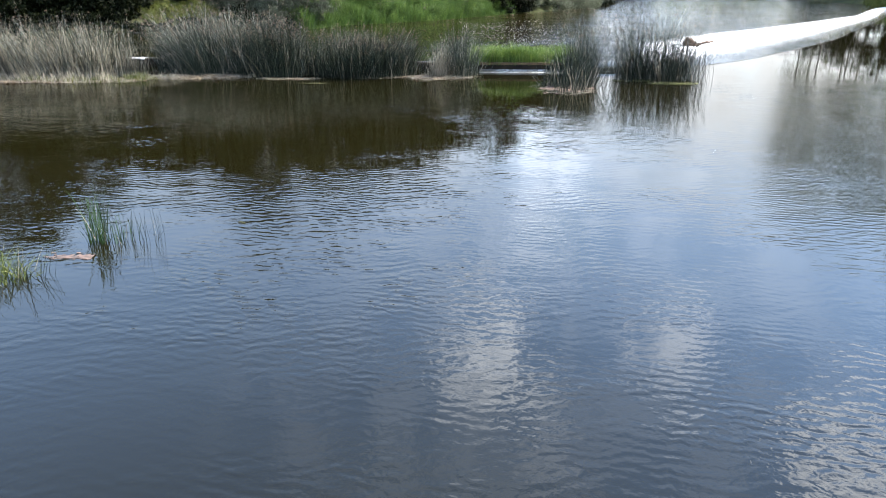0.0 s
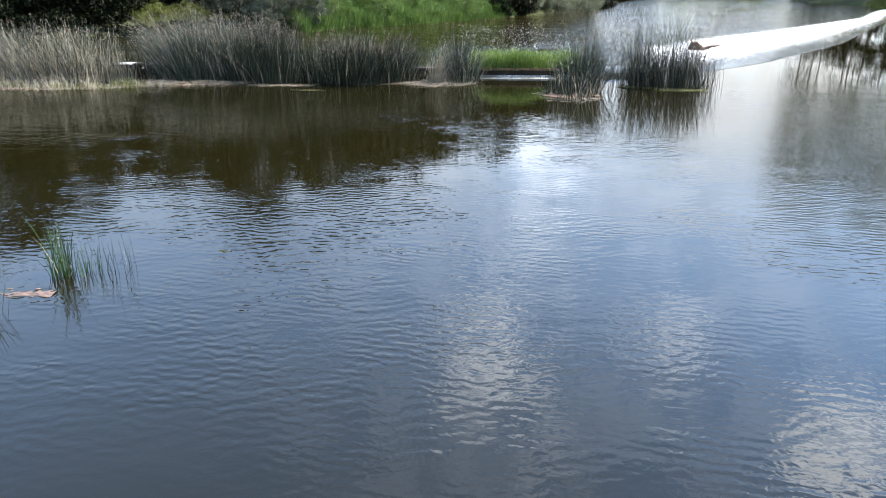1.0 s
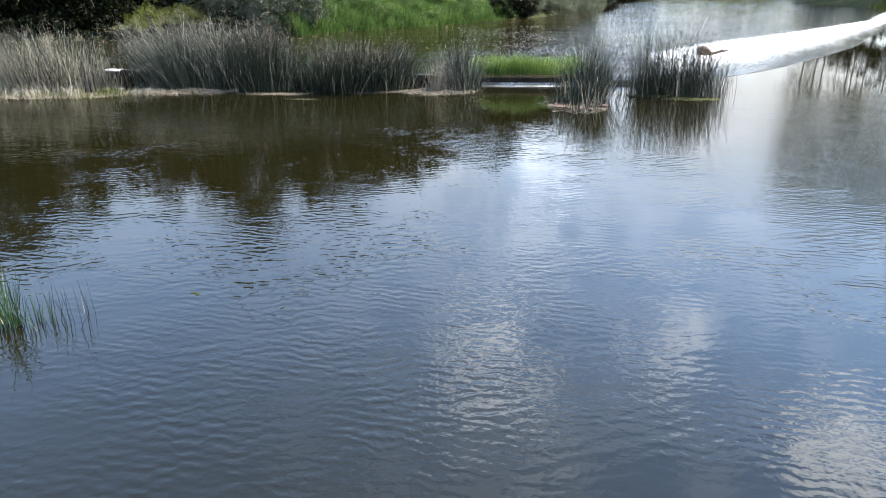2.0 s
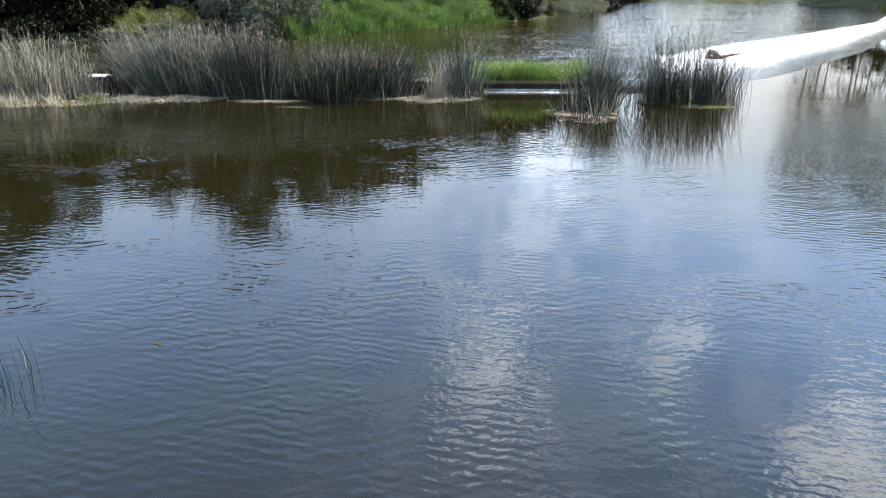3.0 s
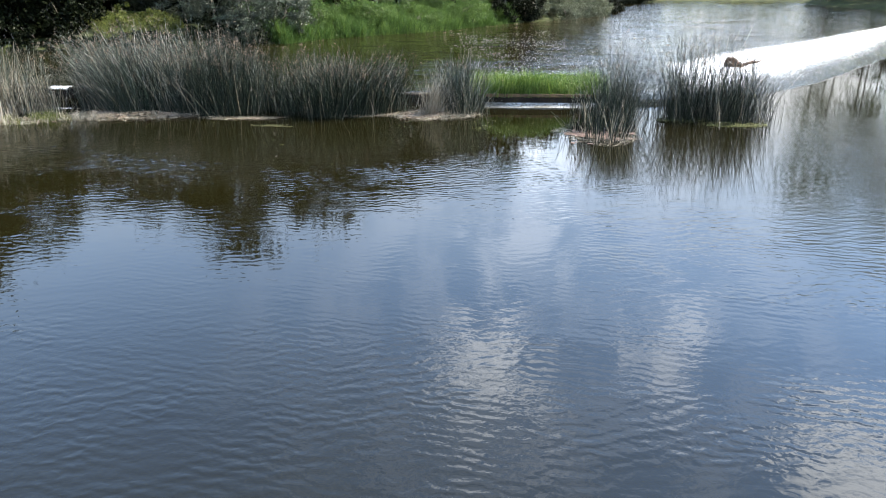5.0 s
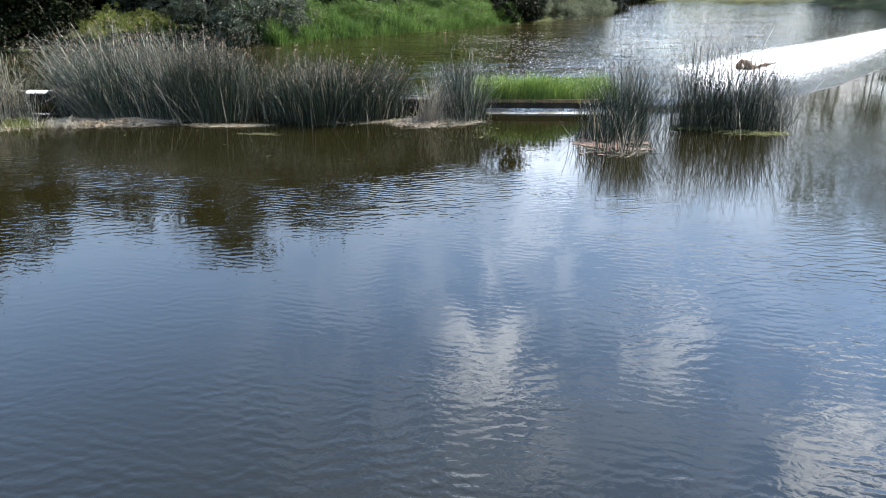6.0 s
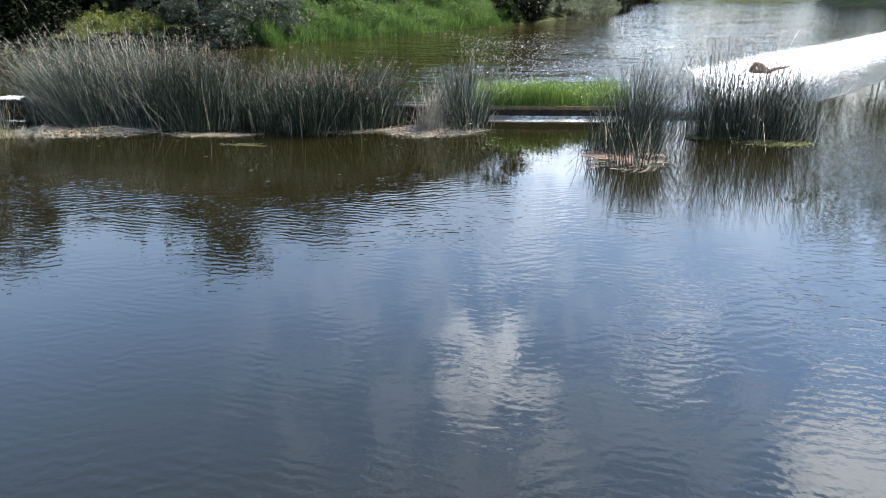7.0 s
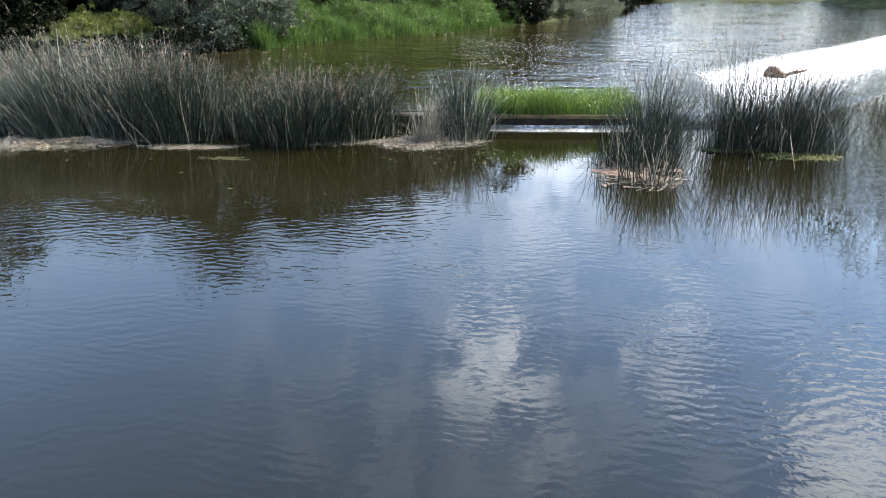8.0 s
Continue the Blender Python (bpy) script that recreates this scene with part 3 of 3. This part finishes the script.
def tube(line, radii, sides=7):
    """A tapering round limb along a line, as corners and faces."""
    c = np.array([tuple(q) for q in line], float)
    d = np.gradient(c, axis=0)
    d /= np.linalg.norm(d, axis=1)[:, None]
    u = np.cross(d, np.array([0.31, 0.87, 0.38]))
    u /= np.linalg.norm(u, axis=1)[:, None]
    w = np.cross(d, u)
    a = np.arange(sides) * 2 * np.pi / sides
    r = np.array(radii)[:, None, None]
    v = c[:, None] + r * (np.cos(a)[None, :, None] * u[:, None] + np.sin(a)[None, :, None] * w[:, None])
    k = len(c)
    f = [(i * sides + j, i * sides + (j + 1) % sides, (i + 1) * sides + (j + 1) % sides, (i + 1) * sides + j) for i in range(k - 1) for j in range(sides)]
    f += [tuple(range(sides))[::-1], tuple((k - 1) * sides + j for j in range(sides))]
    return v.reshape(-1, 3), f


def bough(name, line, radii, mat, parent, sides=7):
    v, f = tube(line, radii, sides)
    return part(name, mesh_from(name, v, f, mat, True), parent)


turf("sedge_fringe", "yellow-green sedge fringe at the foot of the reeds", -15.6, 28.9, 3.0, 0.4, 700, 0.4, OLIVE, 0.014, z=0.0, lean=0.4)
turf("sedge_fringe", "yellowing sedge between two reed beds", -12.9, 29.6, 0.8, 0.4, 350, 0.45, OLIVE, 0.014, z=0.0, lean=0.5)


turf("straw_fringe", "bent tan straw drooping from the reed bed into the water", -16.2, 28.8, 3.4, 0.45, 800, 0.7, STRAW, 0.010, z=0.0, lean=0.8)
turf("straw_fringe", "bent tan straw drooping from the reed bed into the water", -11.9, 29.6, 0.9, 0.35, 240, 0.6, STRAW, 0.010, z=0.0, lean=0.8)
turf("straw_fringe", "bent bleached straw fallen round the dead tuft", 0.0, 30.75, 0.9, 0.4, 200, 0.5, STRAW, 0.010, z=0.02, lean=1.0)


log = base("driftwood_log", 14.65, 42.0, 0.30, "dark brown driftwood log stranded in the white water", "log")
bough("trunk", [(-0.42, 0.1, -0.08), (-0.44, 0.06, 0.2), (-0.40, 0.02, 0.42), (-0.20, 0.0, 0.34), (0.05, 0, 0.16), (0.35, 0.05, 0.05)], [0.15, 0.17, 0.10, 0.16, 0.15, 0.08], WOOD, log)
bough("branch", [(0.05, 0.02, 0.08), (0.35, 0.06, 0.10), (0.7, 0.14, 0.20), (1.05, 0.24, 0.22), (1.4, 0.3, 0.30)], [0.12, 0.08, 0.085, 0.06, 0.03], WOOD, log)
bough("twig", [(0.7, 0.14, 0.20), (0.85, 0.10, 0.33), (0.95, 0.05, 0.40)], [0.035, 0.025, 0.01], WOOD, log)
bough("root", [(-0.45, 0.0, 0.0), (-0.1, -0.05, 0.10), (0.25, -0.15, 0.04)], [0.14, 0.12, 0.05], WOOD, log)


# ---- trees and shrubs ----
def crown_points(count, clumps, rx, ry, rz, z0, fill=0.35, clump=0.16, flat=0.0):
    """Leaf places in clumps over an uneven egg: z0 is its foot."""
    u = rng.normal(size=(clumps, 3))
    u /= np.linalg.norm(u, axis=1)[:, None]
    r = rng.uniform(fill, 1.0, clumps) ** 0.5 * rng.uniform(0.8, 1.12, clumps)
    u[:, :2] *= 1 + 0.45 * np.maximum(u[:, 2:], 0)
    c = u * r[:, None] * np.array([rx, ry, rz])
    c[:, 2] += z0 + rz
    size = clump * (rx + rz) / 2 * rng.uniform(0.6, 1.4, clumps)
    i = rng.integers(0, clumps, count)
    q = rng.normal(size=(count, 3))
    return c, c[i] + q * size[i][:, None] * np.array([1, 1, 0.75]) * 0.62


def tree(label, x, y, h, rx, rz, foot, count, mat, leaf=0.35, clumps=60, trunk=0.25, lean=0.0, slim=0.5, category="tree", name="tree", group=""):
    z = float(height(np.array([x]), np.array([y]))[0])
    ob = base(name, x, y, z, label, category, group)
    top = max(h * 0.85, foot + 0.3)
    line = [(lean * q * q * h * 0.1 + 0.15 * math.sin(q * 7 + x), 0.15 * math.sin(q * 5 + y), -0.4 + (top + 0.4) * q) for q in np.linspace(0, 1, 8)]
    stem = bough("trunk", line, [trunk * (1 - 0.8 * q) * (1.35 if q == 0 else 1) for q in np.linspace(0, 1, 8)], BARK, ob)
    c, p = crown_points(count, clumps, rx, rx, (h - foot) / 2, foot)
    for i in range(6):
        q = c[rng.integers(0, len(c))]
        s = Vector(line[3 + i % 4])
        mid = s.lerp(Vector(q), 0.5) + Vector((0, 0, 0.3))
        bough("limb", [s, mid, Vector(q)], [trunk * 0.35, trunk * 0.22, trunk * 0.06], BARK, stem)
    p[:, 2] = np.maximum(p[:, 2], 0.05)
    v, f = leaves(p, leaf, slim, 0.3)
    part("crown", mesh_from("crown", v, f, mat), ob)
    return ob


# left bank, trees with shade put into their leaf colour: x, y, height, radius
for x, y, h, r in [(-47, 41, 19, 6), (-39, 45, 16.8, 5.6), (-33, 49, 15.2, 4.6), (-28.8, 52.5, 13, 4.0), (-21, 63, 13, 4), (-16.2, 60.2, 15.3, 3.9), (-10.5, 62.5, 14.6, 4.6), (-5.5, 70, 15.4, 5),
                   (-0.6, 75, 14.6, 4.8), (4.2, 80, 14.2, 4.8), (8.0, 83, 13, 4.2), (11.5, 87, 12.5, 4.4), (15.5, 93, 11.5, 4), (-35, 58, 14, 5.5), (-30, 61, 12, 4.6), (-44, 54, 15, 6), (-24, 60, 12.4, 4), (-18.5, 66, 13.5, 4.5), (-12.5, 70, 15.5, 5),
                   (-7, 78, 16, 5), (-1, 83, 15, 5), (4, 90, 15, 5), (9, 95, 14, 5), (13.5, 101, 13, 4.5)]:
    tree("broad dark green river bank tree in its own shade", x, y, h, r, 0, -0.8, 13000, SHADED_LEAF, 0.42, 130, 0.28, group="trees on the far bank")

# dark undergrowth below them, its shade put into the leaf colour
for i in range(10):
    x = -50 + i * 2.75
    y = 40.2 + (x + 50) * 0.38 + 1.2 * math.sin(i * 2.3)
    tree("dark leafy undergrowth in deep shade", x, y, 3.6 + 0.6 * math.sin(i * 1.7), 2.6, 0, -0.9, 7000, SHADED_LEAF, 0.28, 70, 0.06, category="shrub", name="shrub", group="undergrowth on the far bank")

# right bank, tall poplars with bare lower trunks, and the hedge at their feet
for i in range(26):
    a = i / 25
    x = 61.5 + 33 * a + 1.0 * math.sin(i * 2.7)
    y = 123 - 48 * a ** 1.1 + 2.5 * math.sin(i * 4.1)
    tree("tall poplar with a bare pale trunk", x, y, 37 + 4 * math.sin(i * 1.9), 3.4, 0, 6.0, 3100, POPLAR, 0.40, 130, 0.13, group="poplars on the right bank")
for i in range(15):
    a = i / 14
    tree("rounded dark green hedge bush on the bank", 64 + 26 * a - 20 * a * (1 - a) + 1.0 * math.sin(i * 3.1), 128 - 60 * a, 8.5 + 1.2 * math.sin(i * 2.1), 3.4, 0, -0.8, 4500, SHADED_LEAF, 0.4, 60, 0.08,
         category="shrub", name="shrub", group="hedge on the right bank")

# grey willow shrubs and green herbs on the far bank
for x, y, h, r in [(-14.6, 52.9, 3.8, 1.7), (-12.4, 53.4, 4.4, 2.0), (-10.4, 54.8, 3.8, 1.7), (-12.6, 51.7, 2.0, 1.2), (-21.5, 57.6, 4.6, 2.0), (-17.6, 56.0, 4.6, 2.1), (9.2, 79.4, 2.6, 1.7), (11.2, 82.4, 3.0, 1.9), (13.2, 85.6, 3.4, 2.1), (15.6, 88.8, 3.2, 2.2), (17.6, 92.5, 3.0, 2.2)]:
    tree("grey-green willow shrub hanging over the water", x, y, h, r, 0, -0.4, 11000, WILLOW if x < 0 else SILVER, 0.16, 100, 0.07, slim=0.3, category="shrub", name="shrub", group="willow shrubs on the far bank")
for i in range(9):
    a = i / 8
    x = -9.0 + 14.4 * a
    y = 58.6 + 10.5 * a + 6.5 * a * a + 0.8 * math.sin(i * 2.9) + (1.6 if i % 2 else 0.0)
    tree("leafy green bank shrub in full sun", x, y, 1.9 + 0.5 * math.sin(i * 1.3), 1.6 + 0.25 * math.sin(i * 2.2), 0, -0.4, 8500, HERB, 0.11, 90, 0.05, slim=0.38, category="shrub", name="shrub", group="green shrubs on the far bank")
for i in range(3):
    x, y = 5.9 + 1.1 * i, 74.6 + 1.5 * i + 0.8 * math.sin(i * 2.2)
    tree("dark shaded shrub beside the willow", x, y, 2.6 + 0.5 * math.sin(i * 1.9), 1.6, 0, -0.5, 6000, SHADED_LEAF, 0.2, 70, 0.05, category="shrub", name="shrub", group="undergrowth on the far bank")
for x, y, h, r in [(12.7, 80.9, 2.0, 1.5), (14.6, 83.9, 2.2, 1.6), (16.5, 87.2, 2.3, 1.7), (18.0, 90.6, 2.1, 1.7)]:
    tree("pale grey-green willow shrub trailing into the water", x, y, h, r, 0, -0.5, 7000, SILVER, 0.15, 80, 0.05, slim=0.3, category="shrub", name="shrub", group="willow shrubs on the far bank")
for x, y in [(19.6, 94.6), (21.0, 98.6), (22.4, 103.0), (23.2, 107.5)]:
    tree("rounded dark green bush at the river bend", x, y, 2.0, 1.9, 0, -0.6, 3500, SHADED_LEAF, 0.24, 60, 0.05, category="shrub", name="shrub", group="undergrowth on the far bank")
# low trees where the river bends away
for i in range(9):
    tree("distant rounded tree at the river bend", 26 + 6 * i, 153 + 4 * math.sin(i * 2.0), 6.5 + 1.5 * math.sin(i * 1.4), 4.5, 0, -1.0, 5000, SHADED_LEAF, 0.7, 70, 0.3, group="trees at the river bend")
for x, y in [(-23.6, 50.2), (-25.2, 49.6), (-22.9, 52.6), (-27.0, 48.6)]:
    tree("dark leafy undergrowth in deep shade", x, y, 3.0, 1.6, 0, -0.9, 6000, SHADED_LEAF, 0.24, 60, 0.06, category="shrub", name="shrub", group="undergrowth on the far bank")
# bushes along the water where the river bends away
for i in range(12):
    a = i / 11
    tree("rounded dark green bush at the river bend", 22.5 + 17 * a, 112 + 30 * a, 2.6 + 0.6 * math.sin(i * 2.1), 2.2, 0, -0.6, 2600, SHADED_LEAF, 0.3, 50, 0.06, category="shrub", name="shrub", group="undergrowth on the far bank")
# low near-black growth right at the waterline, added to carry the bank's shade
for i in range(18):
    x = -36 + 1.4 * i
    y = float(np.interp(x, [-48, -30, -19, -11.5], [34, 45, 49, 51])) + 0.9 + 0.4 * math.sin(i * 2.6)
    tree("low dark waterside growth in deep shade", x, y, (1.35 + 0.25 * math.sin(i * 1.7)) * (0.5 if -24 < x < -15.5 else 1.0), 1.2, 0, -0.8, 2600, SHADED_LEAF, 0.16, 50, 0.03, category="shrub", name="shrub", group="undergrowth on the far bank")
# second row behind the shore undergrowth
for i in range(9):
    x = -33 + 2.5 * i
    tree("dark leafy undergrowth in deep shade", x, 57.0 + 0.15 * (x + 33) + 1.0 * math.sin(i * 2.7), 4.2 + 0.7 * math.sin(i * 1.7), 2.6, 0, -0.9, 7000, SHADED_LEAF, 0.28, 70, 0.06, category="shrub", name="shrub", group="undergrowth on the far bank")


def bank_turf(name, label, lo, hi, depth, count, tall, mat, wide):
    """Tall grass along the left bank between x = lo and x = hi."""
    line = along(LEFT, 1.0)
    ends = [int(np.argmin(np.abs(line[:, 0] - q))) for q in (lo, hi)]
    t = rng.uniform(ends[0], ends[1], count)
    i = t.astype(int)
    p = line[i] + (line[i + 1] - line[i]) * (t - i)[:, None]
    d = line[i + 1] - line[i]
    d /= np.linalg.norm(d, axis=1)[:, None]
    p = p + np.c_[-d[:, 1], d[:, 0], np.zeros(count)] * (rng.uniform(-0.03, 1, count) * depth)[:, None]
    p[:, 2] = height(p[:, 0], p[:, 1]) - 0.05
    lush = np.array([noise.noise((a * 0.9, b * 0.9, 2.0)) for a, b, _ in p])
    h = tall * rng.uniform(0.4, 1.15, count) * np.clip(0.8 + 0.9 * lush, 0.3, 1.6)
    v, f = blades(p, h, rng.normal(0, 0.28, (count, 2)) * h[:, None], rng.uniform(0.6, 1.4, count) * wide)
    many = count // 2
    i = rng.integers(0, count, many)
    v2, f2 = leaves(p[i] + np.c_[rng.normal(0, 0.12, (many, 2)), h[i] * rng.beta(2.2, 1.3, many)], 0.11, 0.5, 0.4)
    v, f = np.concatenate([v, v2]), f + (f2 + len(v)).tolist()
    return tagged(new(name, mesh_from(name, v, f, mat)), label, "grass", kind="stuff")


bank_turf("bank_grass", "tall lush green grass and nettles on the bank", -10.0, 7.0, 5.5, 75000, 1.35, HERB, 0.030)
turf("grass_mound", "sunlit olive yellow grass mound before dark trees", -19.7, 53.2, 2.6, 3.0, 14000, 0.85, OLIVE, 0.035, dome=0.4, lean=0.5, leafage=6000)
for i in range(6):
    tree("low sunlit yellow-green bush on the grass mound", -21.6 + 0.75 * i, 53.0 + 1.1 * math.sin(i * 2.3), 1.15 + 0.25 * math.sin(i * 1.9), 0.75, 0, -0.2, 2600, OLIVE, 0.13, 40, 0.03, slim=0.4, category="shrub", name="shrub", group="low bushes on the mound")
turf("bank_grass", "sunlit yellow-green grass on the right bank", 60.5, 95, 3.2, 8, 7000, 1.0, OLIVE, 0.08)

# ---- foreground tuft, sand bar, floating weed ----
def leaf_tuft(label, x, y, rx, ry, count, tall, lean, wide, mat, old):
    ob = base("rush_tuft", x, y, 0, label, "rushes", "tufts in open water")
    p2 = scatter(count, 0, 0, rx, ry, 0.3)
    for i in range(count):
        h = np.array([tall * rng.uniform(0.35, 1.05)])
        ln = (np.array([lean]) + p2[i:i + 1] * 0.3 + rng.normal(0, 0.17, (1, 2))) * h[:, None]
        v, f = blades(np.array([[*p2[i], -0.1]]), h + 0.1, ln, np.array([wide * rng.uniform(0.6, 1.3)]), 5)
        part("blade", mesh_from("blade", v, f, old if i % 17 == 5 else mat), ob)
    return ob


leaf_tuft("loose tuft of fresh green rushes in open water", -5.85, 10.75, 0.18, 0.14, 75, 1.0, (0.0, 0), 0.014, RUSH, STRAW)
leaf_tuft("thin low rushes beside the larger tuft", -5.5, 10.85, 0.26, 0.16, 34, 0.5, (0.0, 0), 0.012, RUSH, STRAW)
reed_clump("few thin rushes standing in open water", -5.3, 11.0, 0.42, 0.22, 24, 0.7, (0.0, 0), 0.05, 0.1, 0.0, 0.005, 0.4, "tufts in open water", True)
raft("sand_bar", "small pinkish sand bar just above the water", -6.05, 10.15, 0.40, 0.15, 0.010, 0, SAND)
turf("sedge_tussock", "yellow-green sedge tussock in the shallows", -6.85, 9.25, 0.7, 0.4, 420, 0.40, OLIVE, 0.011, z=0.0, lean=0.9)
reed_clump("thin dark rushes leaning from the sedge", -6.4, 9.1, 0.45, 0.25, 26, 0.6, (0.1, 0), 0.3, 0.25, 0.0, 0.005, 0.4, "tufts in open water", True)

# ---- scraps afloat ----
k = 130
p = np.c_[np.r_[rng.uniform(-10, 4, 50), rng.normal(1.0, 1.1, 80)], np.r_[29.6 - rng.exponential(1.3, 50), rng.normal(29.3, 0.8, 80)], np.full(k, 0.004)]
size = rng.uniform(0.012, 0.05, k)
turn = rng.uniform(0, 6.28, k)
v = np.stack([p + np.c_[np.cos(turn + q) * size * w, np.sin(turn + q) * size * w, np.full(k, 0.003 * w)] for q, w in ((0, 1.8), (1.5, 0.4), (3.1, 1.7), (4.7, 0.5))], 1)
tagged(new("floating_scraps", mesh_from("floating_scraps", v.reshape(-1, 3), np.arange(4 * k).reshape(-1, 4), MUD)), "scattered bits of leaf and straw afloat", "plant litter", kind="stuff")
raft("algae_patch", "small dull green patch of algae at the surface", -3.7, 11.75, 0.17, 0.09, 0.004, 0, ALGAE, torn=0.3)
raft("algae_patch", "thin green patch of algae before the reeds", -5.4, 28.7, 0.75, 0.22, 0.004, 0, ALGAE)

# ---- flecks of foam and painted sun glitter above the weir ----
# Pale flecks paint the sun's sparkle on the chop along with drifting foam.
k = 3200
t = rng.uniform(0, 1, k)
lane = rng.integers(0, 9, k)
p = np.c_[1.0 + 7.5 * t + rng.normal(0, 0.4, k), 36.5 + 2.9 * lane + 4.5 * (t - 0.4) ** 2 * lane * 0.5 + 0.9 * np.sin(t * 7 + lane * 2) + rng.exponential(0.9, k) * rng.choice([-1, 1], k), np.full(k, UP + 0.006)]
size = rng.uniform(0.006, 0.026, k)
turn = rng.normal(0.3, 0.4, k)
v = np.stack([p + np.c_[np.cos(turn + q) * size * w, np.sin(turn + q) * size * w, np.zeros(k)] for q, w in ((0, 2.0), (0.9, 1.1), (2.2, 0.9), (3.1, 1.8), (4.1, 1.0), (5.3, 1.1))], 1)
tagged(new("foam_glint_flecks", mesh_from("foam_glint_flecks", v.reshape(-1, 3), np.arange(6 * k).reshape(-1, 6), FROTH)), "white flecks of foam and painted sun glitter in streaks", "foam", kind="stuff")

# ---- drift litter along the far shore ----
k = 260
line = along(LEFT, 1.0)
t = rng.uniform(np.argmin(np.abs(line[:, 0] + 13)), np.argmin(np.abs(line[:, 0] - 17)), k)
i = t.astype(int)
p = line[i] + (line[i + 1] - line[i]) * (t - i)[:, None] + np.c_[0.45 + rng.exponential(0.35, k), -0.45 - rng.exponential(0.35, k), np.full(k, UP + 0.01)]
turn = rng.normal(0.75, 0.35, k)
size = rng.uniform(0.015, 0.07, k)
v = np.stack([p + np.c_[np.cos(turn + q) * size * w, np.sin(turn + q) * size * w, np.full(k, 0.02 * w)] for q, w in ((0, 2.6), (1.5, 0.5), (3.1, 2.2), (4.7, 0.6))], 1)
tagged(new("shore_litter", mesh_from("shore_litter", v.reshape(-1, 3), np.arange(4 * k).reshape(-1, 4), LITTER)), "pale bits of drift litter along the far waterline", "plant litter", kind="stuff")
